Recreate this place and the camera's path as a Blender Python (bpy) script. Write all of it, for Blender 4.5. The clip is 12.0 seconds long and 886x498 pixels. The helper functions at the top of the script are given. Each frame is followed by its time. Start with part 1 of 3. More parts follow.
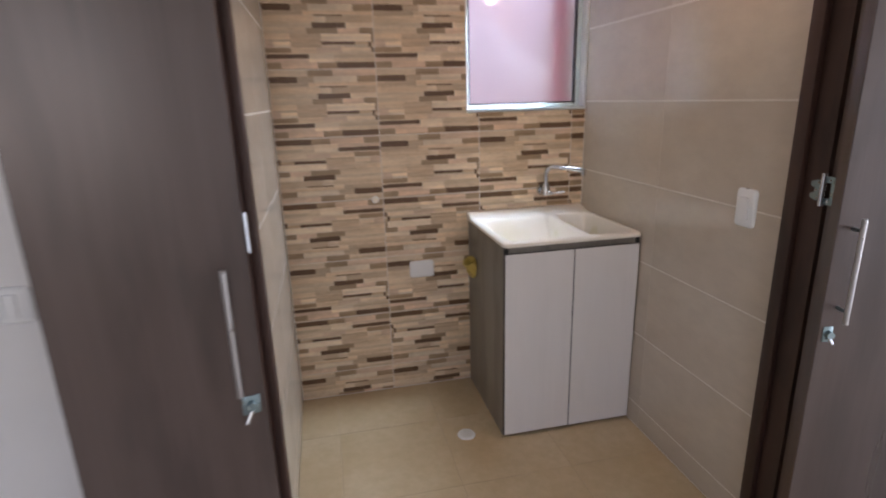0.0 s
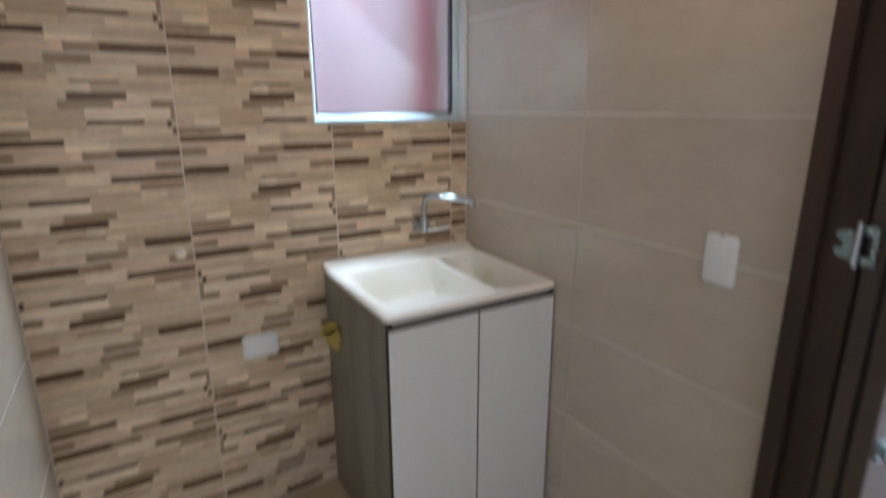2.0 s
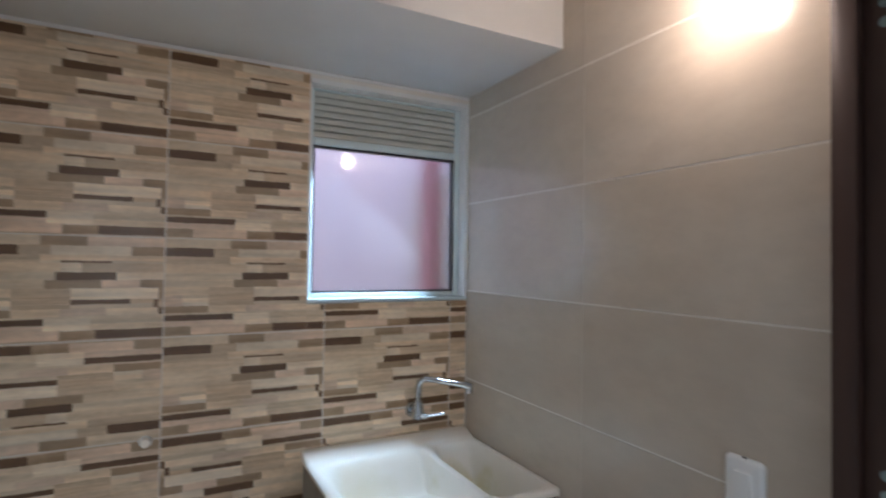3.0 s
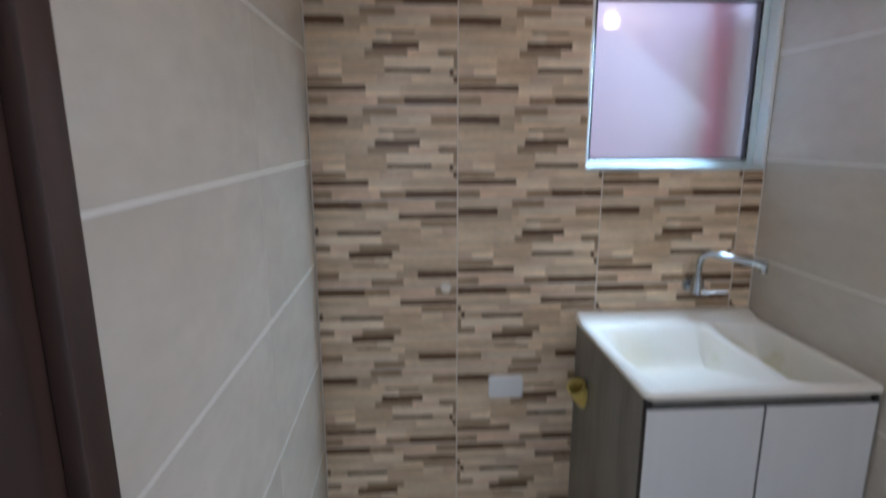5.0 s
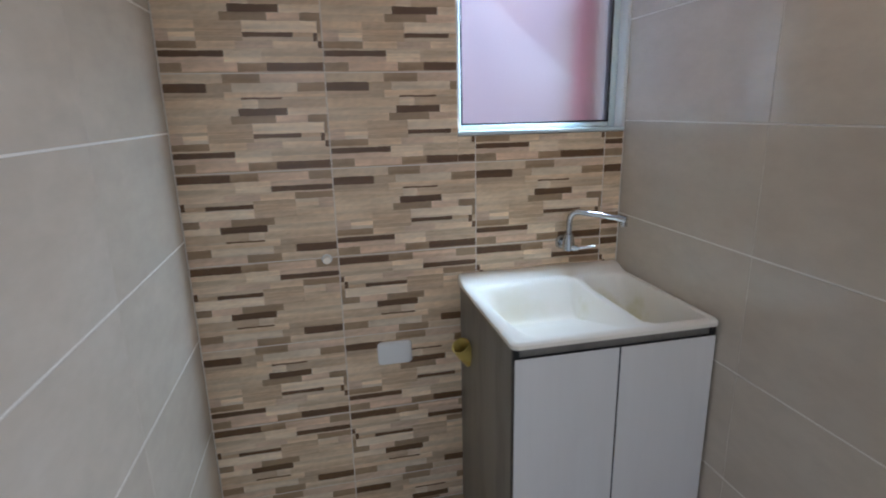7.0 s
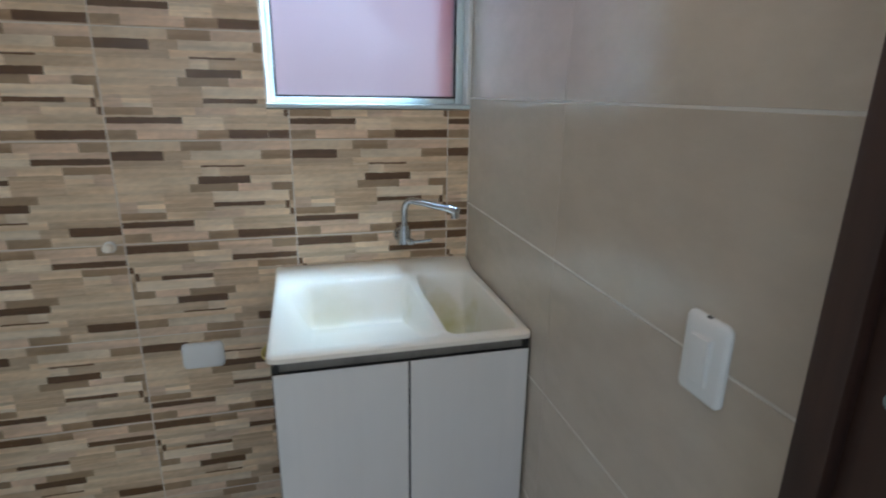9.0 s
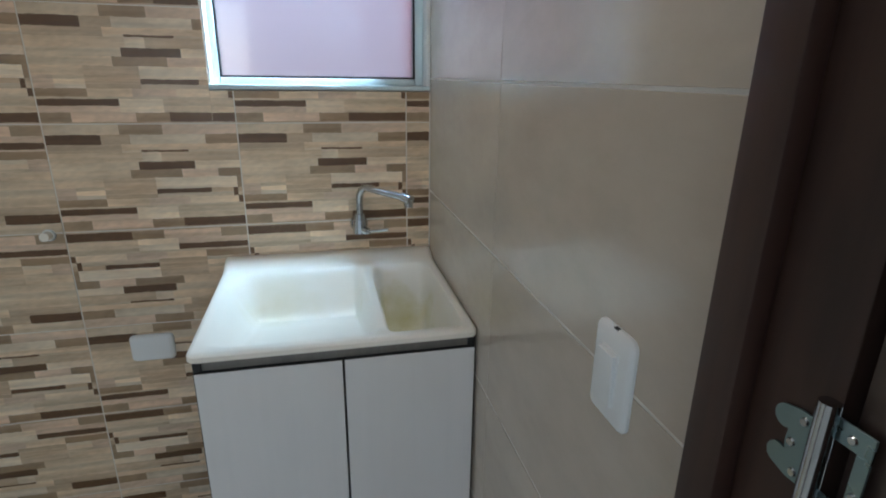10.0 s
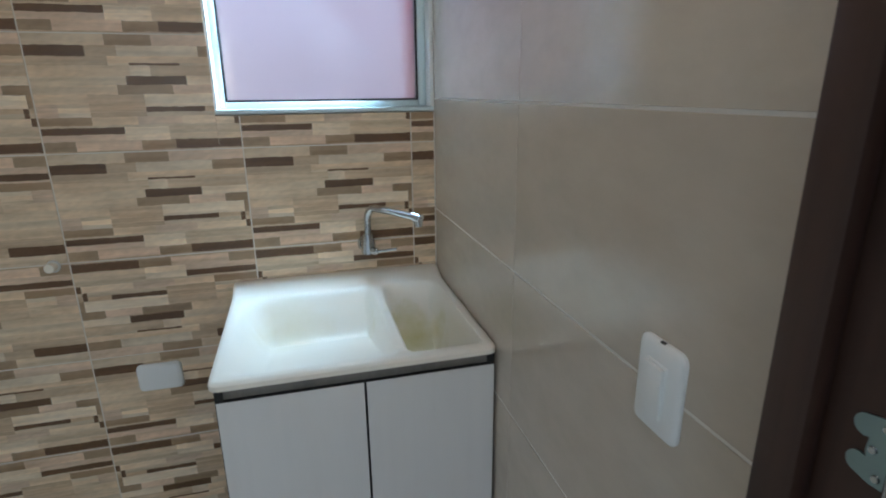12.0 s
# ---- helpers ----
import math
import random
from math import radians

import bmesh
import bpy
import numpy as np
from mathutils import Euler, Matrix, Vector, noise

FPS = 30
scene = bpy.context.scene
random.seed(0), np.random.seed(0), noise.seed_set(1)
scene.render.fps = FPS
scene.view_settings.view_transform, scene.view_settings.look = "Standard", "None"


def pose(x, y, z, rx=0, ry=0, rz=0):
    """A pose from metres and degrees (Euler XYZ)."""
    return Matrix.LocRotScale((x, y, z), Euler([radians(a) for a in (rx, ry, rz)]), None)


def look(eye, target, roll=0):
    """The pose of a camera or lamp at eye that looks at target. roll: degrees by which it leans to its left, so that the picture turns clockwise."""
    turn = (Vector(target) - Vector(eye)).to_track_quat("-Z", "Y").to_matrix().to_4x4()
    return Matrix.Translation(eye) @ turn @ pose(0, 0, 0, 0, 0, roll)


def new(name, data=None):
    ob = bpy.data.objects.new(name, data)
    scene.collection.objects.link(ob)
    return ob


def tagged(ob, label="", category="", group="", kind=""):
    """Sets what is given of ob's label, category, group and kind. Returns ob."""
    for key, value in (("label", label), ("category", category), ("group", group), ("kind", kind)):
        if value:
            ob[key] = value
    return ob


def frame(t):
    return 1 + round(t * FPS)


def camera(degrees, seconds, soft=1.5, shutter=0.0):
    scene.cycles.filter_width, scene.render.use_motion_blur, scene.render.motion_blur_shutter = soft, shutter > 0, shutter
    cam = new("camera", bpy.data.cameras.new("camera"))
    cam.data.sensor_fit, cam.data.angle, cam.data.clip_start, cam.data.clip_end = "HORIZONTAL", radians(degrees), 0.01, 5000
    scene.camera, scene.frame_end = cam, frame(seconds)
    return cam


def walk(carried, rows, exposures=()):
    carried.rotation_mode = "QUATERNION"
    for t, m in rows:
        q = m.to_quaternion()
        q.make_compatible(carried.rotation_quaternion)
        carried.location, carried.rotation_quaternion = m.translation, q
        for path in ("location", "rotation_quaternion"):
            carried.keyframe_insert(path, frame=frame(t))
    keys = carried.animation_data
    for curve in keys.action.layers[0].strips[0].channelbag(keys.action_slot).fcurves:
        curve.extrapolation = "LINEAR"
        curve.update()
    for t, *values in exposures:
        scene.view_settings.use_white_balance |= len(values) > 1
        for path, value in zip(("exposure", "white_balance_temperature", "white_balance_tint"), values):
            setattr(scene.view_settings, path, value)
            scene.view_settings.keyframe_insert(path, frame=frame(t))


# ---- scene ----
cam = camera(79.8, 12.0, soft=1.9, shutter=0.7)
PATH = [
    (0, (0.04, 0.004, 1.43), (0.449, 1.885, 0.887), -1.6),
    (0.5, (0.077, 0.196, 1.418), (0.646, 1.989, 0.74), -1.5),
    (1, (0.079, 0.394, 1.363), (0.902, 2.014, 0.528), -0.0),
    (1.5, (0.074, 0.552, 1.382), (1.042, 2.106, 0.578), -0.7),
    (2, (0.169, 0.681, 1.427), (1.135, 2.353, 0.905), -0.3),
    (2.5, (0.27, 0.731, 1.486), (1.262, 2.463, 1.363), 0.8),
    (2.7, (0.314, 0.722, 1.496), (1.306, 2.458, 1.503), 0.6),
    (4.3, (0.13, 0.781, 1.586), (0.412, 2.76, 1.618), 0.2),
    (4.5, (0.123, 0.782, 1.567), (0.354, 2.768, 1.524), 0.2),
    (5, (0.145, 0.774, 1.475), (0.264, 2.727, 1.062), -0.1),
    (5.5, (0.16, 0.775, 1.449), (0.337, 2.671, 0.838), -0.0),
    (6, (0.158, 0.767, 1.456), (0.515, 2.649, 0.878), 0.5),
    (6.5, (0.168, 0.752, 1.456), (0.641, 2.615, 0.902), 0.1),
    (7, (0.269, 0.746, 1.452), (0.685, 2.635, 0.944), -1.3),
    (7.5, (0.46, 0.729, 1.451), (0.812, 2.631, 0.944), -1.3),
    (7.7, (0.509, 0.72, 1.445), (0.87, 2.619, 0.931), -0.9),
    (9.3, (0.872, 0.877, 1.415), (1.365, 2.728, 0.842), 0.9),
    (9.5, (0.92, 0.889, 1.42), (1.376, 2.748, 0.839), 0.9),
    (10, (0.979, 0.886, 1.412), (1.412, 2.737, 0.79), 0.8),
    (10.5, (0.966, 0.877, 1.416), (1.404, 2.723, 0.781), 0.8),
    (11, (0.924, 0.89, 1.425), (1.372, 2.744, 0.823), 0.2),
    (11.5, (0.904, 0.911, 1.424), (1.363, 2.769, 0.845), -0.3),
    (12, (0.907, 0.899, 1.424), (1.403, 2.75, 0.853), -0.6),
]
EXPOSURE = [
    (0, 0.58, 7450, 33), (0.5, 0.64, 7100, 23), (1, 0.57, 6550, 19), (1.5, 0.48, 6600, 20), (2, 0.50, 6950, 24), (2.5, 0.26, 6500, 21),
    (4.5, 0.26, 6200, 22), (5.5, 0.44, 6100, 21), (6.5, 0.42, 6200, 22), (7.5, 0.34, 6400, 22), (9.5, 0.37, 6250, 14), (12, 0.37, 6200, 13),
]
walk(cam, [(t, look(eye, target, roll)) for t, eye, target, roll in PATH], EXPOSURE)

# ---- world and large lights ----
world = bpy.data.worlds.new("world")
scene.world = world
world.use_nodes = True
wn = world.node_tree.nodes
sky = wn.new("ShaderNodeTexSky")
sky.sky_type, sky.sun_disc = "NISHITA", False
sky.sun_elevation, sky.sun_rotation = radians(55), radians(200)
world.node_tree.links.new(sky.outputs[0], wn["Background"].inputs[0])
wn["Background"].inputs[1].default_value = 0.30


def area(name, m, w, h, watts, colour):
    d = bpy.data.lights.new(name, "AREA")
    d.shape, d.size, d.size_y, d.energy, d.color = "RECTANGLE", w, h, watts, colour
    ob = new(name, d)
    ob.matrix_world = m
    return ob


# daylight through the two windows of the front room, in its east and south walls
area("east_window_daylight", look((3.19, -0.75, 1.12), (0.0, -0.75, 1.12)), 1.7, 1.94, 38, (0.64, 0.84, 1.0))
area("south_window_daylight", look((-0.35, -2.79, 1.55), (-0.35, 0.0, 1.55)), 1.1, 1.2, 6.5, (0.64, 0.84, 1.0))
# steep light of the sky over the light well, in the laundry window's opening: a narrow lamp across it, turned down and west
down = Vector((-0.62, -0.12, -0.78)).normalized()
across = down.cross(Vector((0, 1, 0))).normalized()
turn_down = Matrix((across, (-down).cross(across), -down)).transposed().to_4x4()
well_sky = area("laundry_window_daylight", Matrix.Translation((0.99, 2.477, 1.69)) @ turn_down, 0.42, 0.034, 4.0, (0.50, 0.78, 1.0))
well_sky.data.spread = radians(112)
bulb_light = bpy.data.lights.new("bulb_light", "POINT")
bulb_light.energy, bulb_light.color, bulb_light.shadow_soft_size = 7.2, (1.0, 0.85, 0.69), 0.034
BULB = (1.186, 1.40, 2.058)
new("bulb_light", bulb_light).location = BULB

# ---- materials ----


class Nodes:
    def __init__(self, name):
        self.mat = bpy.data.materials.new(name)
        self.mat.use_nodes = True
        self.t = self.mat.node_tree
        self.b = self.t.nodes["Principled BSDF"]

    def add(self, kind, ins=(), **props):
        n = self.t.nodes.new(kind)
        if "operation" in props:
            n.operation = props["operation"]
        if "data_type" in props:
            n.data_type, n.blend_type = props["data_type"], props["blend_type"]
        if "attribute_name" in props:
            n.attribute_name = props["attribute_name"]
        for k, v in dict(ins).items():
            self.put(n, k, v)
        return n

    def put(self, n, k, v):
        s = n.inputs[k]
        if isinstance(v, bpy.types.NodeSocket):
            self.t.links.new(v, s)
        else:
            s.default_value = v

    def set(self, **kw):
        for k, v in kw.items():
            self.put(self.b, k.replace("_", " "), v)

    def coords(self, stretch=(1, 1, 1), vary=True):
        co = self.add("ShaderNodeTexCoord").outputs["Object"]
        if vary:
            r = self.add("ShaderNodeObjectInfo").outputs["Random"]
            off = self.add("ShaderNodeMath", {0: r, 1: 37.0}, operation="MULTIPLY").outputs[0]
            xyz = self.add("ShaderNodeCombineXYZ", {0: off, 1: off, 2: off}).outputs[0]
            co = self.add("ShaderNodeVectorMath", {0: co, 1: xyz}, operation="ADD").outputs[0]
        return self.add("ShaderNodeMapping", {"Vector": co, "Scale": stretch}).outputs[0]

    def noise(self, co, scale, detail=4.0, rough=0.55):
        return self.add("ShaderNodeTexNoise", {"Vector": co, "Scale": scale, "Detail": detail, "Roughness": rough}).outputs[0]

    def ramp(self, f, *stops):
        n = self.add("ShaderNodeValToRGB", {0: f})
        el = n.color_ramp.elements
        while len(el) < len(stops):
            el.new(0.5)
        for e, (p, c) in zip(el, stops):
            e.position, e.color = p, (*c, 1)
        return n.outputs[0]

    def mix(self, f, a, b, mode="MIX"):
        n = self.add("ShaderNodeMix", {0: f}, data_type="RGBA", blend_type=mode)
        self.put(n, 6, a), self.put(n, 7, b)
        return n.outputs[2]

    def map(self, f, a, b, c, d):
        return self.add("ShaderNodeMapRange", {0: f, 1: a, 2: b, 3: c, 4: d}).outputs[0]

    def bump(self, h, strength, distance):
        self.set(Normal=self.add("ShaderNodeBump", {"Height": h, "Strength": strength, "Distance": distance}).outputs[0])


def glazed(name, c1, c2, c3, rough, big=2.2, fine=26.0, vary=True, streak=(1, 1, 1)):
    """Glazed ceramic: cloudy print at two scales, faint waviness in the glaze."""
    n = Nodes(name)
    co = n.coords(streak, vary)
    a, f = n.noise(co, big, 5), n.noise(co, fine, 6, 0.65)
    col = n.ramp(a, (0.3, c1), (0.52, c2), (0.72, c3))
    n.set(Base_Color=n.mix(n.map(f, 0.38, 0.68, 0.0, 0.35), col, (*[c * 0.84 for c in c1], 1)))
    n.set(Roughness=n.map(a, 0.3, 0.7, rough - 0.02, rough + 0.03))
    return n.mat


def wooden(name, dark, mid, light, rough, along=2, bump=0.15, streak=0.5, gloss=0.5):
    """Wood-print foil with long grain along one axis."""
    n = Nodes(name)
    s = [9.0, 9.0, 9.0]
    s[along] = 0.5
    co = n.coords(tuple(s))
    s2 = [60.0, 60.0, 60.0]
    s2[along] = 1.6
    co2 = n.coords(tuple(s2))
    g, h = n.noise(co, 1.0, 6, 0.6), n.noise(co2, 1.0, 3, 0.6)
    col = n.ramp(g, (0.3, dark), (0.5, mid), (0.72, light))
    s3 = [11.0, 11.0, 11.0]
    s3[along] = 2.6
    knots = n.noise(n.coords(tuple(s3)), 1.0, 3, 0.5)
    col = n.mix(n.map(knots, 0.50, 0.63, 0.0, 0.85 * min(1.0, 1.6 * streak)), col, (*[c * 0.55 for c in dark], 1))
    n.set(Base_Color=n.mix(n.map(h, 0.45, 0.75, 0.0, streak), col, (*[c * 0.6 for c in dark], 1)))
    n.set(Roughness=n.map(g, 0.3, 0.7, rough - 0.06, rough + 0.08))
    n.set(Specular_IOR_Level=gloss)
    n.bump(h, bump, 0.0006)
    return n.mat


def painted(name, colour, rough=0.7, bump=0.25, grain=60.0, dirt=0.06):
    """Paint or plastic with faint stipple and slight soiling."""
    n = Nodes(name)
    co = n.coords((1, 1, 1), False)
    d, f = n.noise(co, 2.5, 5), n.noise(co, grain, 3)
    n.set(Base_Color=n.mix(n.map(d, 0.4, 0.75, 0.0, 1.0), (*colour, 1), (*[c * (1 - 1.6 * dirt) for c in colour], 1)))
    n.set(Roughness=n.map(d, 0.3, 0.7, rough - 0.05, min(1.0, rough + 0.07)))
    n.bump(f, bump, 0.0008)
    return n.mat


def metal(name, colour, rough):
    n = Nodes(name)
    f = n.noise(n.coords((1, 1, 1), False), 40.0, 3)
    n.set(Base_Color=(*colour, 1), Metallic=1.0, Roughness=n.map(f, 0.3, 0.7, rough * 0.7, rough * 1.4))
    return n.mat


def stone_print():
    """Glazed tile printed with stacked strips; each strip's tone comes with the mesh."""
    n = Nodes("stone_print")
    tone = n.add("ShaderNodeAttribute", attribute_name="tone").outputs["Color"]
    co = n.coords((2.2, 9.0, 16.0), False)
    a, f = n.noise(co, 3.0, 6, 0.62), n.noise(n.coords((9.0, 40.0, 60.0), False), 3.0, 4, 0.6)
    c = n.mix(n.map(a, 0.42, 0.72, 0.0, 0.75), tone, n.mix(1.0, tone, (0.78, 0.71, 0.64, 1), "MULTIPLY"))
    c = n.mix(n.map(f, 0.52, 0.80, 0.0, 0.55), c, n.mix(1.0, c, (0.72, 0.64, 0.57, 1), "MULTIPLY"))
    n.set(Base_Color=c, Roughness=n.map(a, 0.3, 0.7, 0.26, 0.4))
    n.bump(a, 0.2, 0.001)
    return n.mat


def frosted():
    """Acid-etched pane: smooth inner face, milky body."""
    n = Nodes("frosted_glass")
    n.set(Base_Color=(0.94, 0.95, 0.97, 1), Transmission_Weight=1.0, Roughness=0.33, IOR=1.3, Coat_Weight=1.0, Coat_Roughness=0.02)
    return n.mat


DECO = stone_print()
GREY_TILE = glazed("wall_tile_glaze", (0.535, 0.455, 0.37), (0.58, 0.50, 0.41), (0.62, 0.54, 0.45), 0.19, big=1.9, fine=11.0, streak=(1, 1, 2.0))
FLOOR_TILE = glazed("floor_tile_glaze", (0.56, 0.42, 0.255), (0.62, 0.475, 0.30), (0.67, 0.535, 0.36), 0.20, big=2.4)
GROUT = painted("grout", (0.79, 0.74, 0.67), 0.9, 0.2, 300.0)
FLOOR_GROUT = painted("floor_grout", (0.52, 0.40, 0.26), 0.9, 0.2, 300.0)
WHITE = painted("white_paint", (0.80, 0.79, 0.77), 0.75)
CEILING = painted("ceiling_paint", (0.82, 0.82, 0.80), 0.85)
WOOD = wooden("dark_wood_foil", (0.052, 0.031, 0.024), (0.070, 0.043, 0.035), (0.090, 0.058, 0.048), 0.30, bump=0.05, streak=0.3, gloss=0.75)
JAMB_WOOD = wooden("door_frame_wood", (0.042, 0.018, 0.012), (0.055, 0.025, 0.017), (0.070, 0.034, 0.023), 0.5)
CARCASS = wooden("grey_melamine", (0.20, 0.18, 0.155), (0.24, 0.215, 0.185), (0.28, 0.255, 0.22), 0.36, streak=0.3)
FRONT = wooden("white_melamine", (0.79, 0.765, 0.735), (0.80, 0.775, 0.745), (0.81, 0.785, 0.755), 0.40, bump=0.02, streak=0.035)
EDGE = painted("black_edge_band", (0.02, 0.018, 0.016), 0.5)


def stained_basin():
    """Cream gelcoat with yellow water stains above the waste of each bowl."""
    n = Nodes("cream_fibreglass")
    co = n.coords((1, 1, 1), False)
    d, w = n.noise(co, 2.5, 5), n.noise(co, 14.0, 4)
    col = n.mix(n.map(d, 0.4, 0.75, 0.0, 1.0), (0.93, 0.87, 0.77, 1), (0.90, 0.83, 0.725, 1))
    for at, size, most, tint in (((1.165, 2.235, 0.775), 0.115, 0.85, (0.66, 0.58, 0.25, 1)), ((0.85, 2.29, 0.80), 0.12, 0.35, (0.76, 0.66, 0.40, 1))):
        away = n.add("ShaderNodeVectorMath", {0: co, 1: at}, operation="DISTANCE").outputs["Value"]
        ragged = n.add("ShaderNodeMath", {0: away, 1: n.map(w, 0.3, 0.7, -0.03, 0.03)}, operation="ADD").outputs[0]
        col = n.mix(n.map(ragged, size * 0.25, size, most, 0.0), col, tint)
    n.set(Base_Color=col, Specular_IOR_Level=0.3, Roughness=n.map(d, 0.3, 0.7, 0.28, 0.38))
    return n.mat


BASIN = stained_basin()
SCALE = painted("limescale_stain", (0.60, 0.54, 0.33), 0.5)
CHROME = metal("chrome", (0.54, 0.56, 0.58), 0.10)
STEEL = metal("zinc_plated_steel", (0.28, 0.38, 0.40), 0.30)
ALU = metal("brushed_aluminium", (0.46, 0.45, 0.44), 0.34)
SLAT = painted("grey_louvre_paint", (0.60, 0.61, 0.56), 0.45, 0.05)
# white aluminium; the cyan daylight on frame and sill is tinted into this colour
FRAME = painted("daylight_tinted_aluminium", (0.64, 0.75, 0.77), 0.35, 0.05)
GASKET = painted("black_rubber", (0.012, 0.012, 0.014), 0.6)
PLASTIC = painted("white_plastic", (0.85, 0.86, 0.85), 0.32, 0.04, 20.0, 0.02)
PIPE = painted("yellow_pvc", (0.64, 0.47, 0.13), 0.4, 0.05)
GLASS = frosted()
PLASTER = painted("pale_pink_plaster", (0.83, 0.70, 0.74), 0.9, 0.25, 60.0, 0.12)
RED = painted("red_paint", (0.70, 0.22, 0.24), 0.8)
SAND = painted("beige_plaster", (0.62, 0.55, 0.42), 0.9)
OUTER_FLOOR = glazed("front_floor_glaze", (0.50, 0.43, 0.36), (0.56, 0.49, 0.41), (0.62, 0.55, 0.47), 0.3, streak=(1, 3, 1))

# ---- helpers for meshes ----


def add_box(bm, a, b, bevel=0.0, seg=2):
    r = bmesh.ops.create_cube(bm, size=1)
    vs = r["verts"]
    for v in vs:
        v.co = [(p + q) / 2 + c * (q - p) for p, q, c in zip(a, b, v.co)]
    if bevel:
        es = list({e for v in vs for e in v.link_edges})
        bmesh.ops.bevel(bm, geom=es, offset=bevel, segments=seg, profile=0.5, affect="EDGES", clamp_overlap=True)
    return bm


def box(a, b, bevel=0.0, seg=2):
    return add_box(bmesh.new(), a, b, bevel, seg)


def add_rod(bm, p, q, r1, r2=None, seg=20, caps=True):
    p, q = Vector(p), Vector(q)
    d = q - p
    m = Matrix.Translation((p + q) / 2) @ d.to_track_quat("Z", "Y").to_matrix().to_4x4()
    bmesh.ops.create_cone(bm, cap_ends=caps, cap_tris=False, segments=seg, radius1=r1, radius2=r1 if r2 is None else r2, depth=d.length, matrix=m)
    return bm


def rod(p, q, r1, r2=None, seg=20, caps=True):
    return add_rod(bmesh.new(), p, q, r1, r2, seg, caps)


def add_tube(bm, pts, r, seg=14):
    """A round tube along a list of points, with closed ends."""
    rings = []
    pts = [Vector(p) for p in pts]
    for i, p in enumerate(pts):
        d = (pts[min(i + 1, len(pts) - 1)] - pts[max(i - 1, 0)]).normalized()
        q = d.to_track_quat("Z", "Y")
        rr = r[i] if isinstance(r, (list, tuple)) else r
        rings.append([bm.verts.new(p + q @ Vector((rr * math.cos(2 * math.pi * k / seg), rr * math.sin(2 * math.pi * k / seg), 0))) for k in range(seg)])
    for a, b in zip(rings, rings[1:]):
        best = min(range(seg), key=lambda s: (a[0].co - b[s].co).length)
        for k in range(seg):
            bm.faces.new((a[k], a[(k + 1) % seg], b[(k + 1 + best) % seg], b[(k + best) % seg]))
    bm.faces.new(rings[0][::-1]), bm.faces.new(rings[-1])
    return bm


def mesh_of(name, bm, mat, smooth=True):
    bmesh.ops.recalc_face_normals(bm, faces=bm.faces)
    me = bpy.data.meshes.new(name)
    bm.to_mesh(me)
    bm.free()
    me.materials.append(mat)
    if smooth:
        me.shade_smooth()
        me.set_sharp_from_angle(angle=radians(35))
    return me


def part(name, bm, mat, parent=None, label=""):
    ob = new(name, mesh_of(name, bm, mat))
    ob.parent = parent
    return tagged(ob, label)


def thing(name, label, category, group="", at=(0, 0, 0)):
    ob = new(name)
    ob.location = at
    ob.empty_display_size = 0.05
    return tagged(ob, label, category, group)


def structure(name, bm, mat, label=""):
    return tagged(part(name, bm, mat), label, kind="structure")


# ---- plan, metres ----
XL, XR = -0.163, 1.301          # faces of the side walls of the laundry
YB, YF = 2.453, 1.106           # tiled back wall, front wall towards the front room
YT = 1.20                       # back edge of the door frame
ZS, YS = 2.130, 1.915           # underside and front of the dropped beam
ZC = 2.34                       # ceilings
WX0, WX1, WZ0, WZ1 = 0.703, 1.301, 1.370, 2.103   # window opening
TW, TH = 0.468, 0.2865          # decorative tile
SW, SH = 0.61, 0.325            # side wall tile
G = 0.0012                      # depth of the joints

# ---- structure ----
floor = structure("floor", box((XL - 0.3, 1.17, -0.12), (XR + 0.3, YB + 0.1, -G)), FLOOR_GROUT, "beige ceramic tiled laundry floor")
structure("floor_front", box((-2.0, -2.8, -0.12), (3.2, 1.168, -0.001)), OUTER_FLOOR, "pale beige floor of the front room")
wall_west = structure("wall_west", box((XL - 0.13, 1.105, 0), (XL - G, YB + 0.05, ZC)), GROUT, "laundry wall with large beige grey tiles")
wall_east = structure("wall_east", box((XR + G, 1.105, 0), (XR + 0.13, YB + 0.05, ZC)), GROUT, "laundry wall with large beige grey tiles")
wb = bmesh.new()
add_box(wb, (XL - G, YB + G, 0), (WX0, YB + 0.14, ZC))
add_box(wb, (WX0, YB + G, 0), (XR + G, YB + 0.14, WZ0 - 0.003))
add_box(wb, (WX0, YB + G, WZ1 + 0.003), (XR + G, YB + 0.14, ZC))
wall_north = structure("wall_north", wb, GROUT, "back wall with brown strip-pattern tiles")
structure("beam", box((XL - G + 0.001, YS, ZS), (XR + G - 0.001, YB + G - 0.001, ZC - 0.001), 0.003), WHITE, "white dropped beam under the ceiling")
structure("ceiling", box((-2.0, -2.8, ZC), (3.2, YB + 0.14, ZC + 0.1)), CEILING, "white painted ceiling")
wf = bmesh.new()
add_box(wf, (-2.0, YF - 0.0, 0), (XL - 0.045, YF + 0.1, ZC))
add_box(wf, (XR + 0.045, YF - 0.0, 0), (3.2, YF + 0.1, ZC))
add_box(wf, (XL - 0.045, YF - 0.0, 2.085), (XR + 0.045, YF + 0.1, ZC))
structure("wall_front", wf, WHITE, "white painted wall round the laundry doorway")
structure("wall_front_room_west", box((-2.1, -2.8, 0), (-2.0, YF + 0.1, ZC)), WHITE)
we = bmesh.new()
add_box(we, (3.2, -2.8, 0), (3.3, -1.62, ZC))
add_box(we, (3.2, 0.12, 0), (3.3, YF + 0.1, ZC))
add_box(we, (3.2, -1.62, 0), (3.3, 0.12, 0.13))
add_box(we, (3.2, -1.62, 2.12), (3.3, 0.12, ZC))
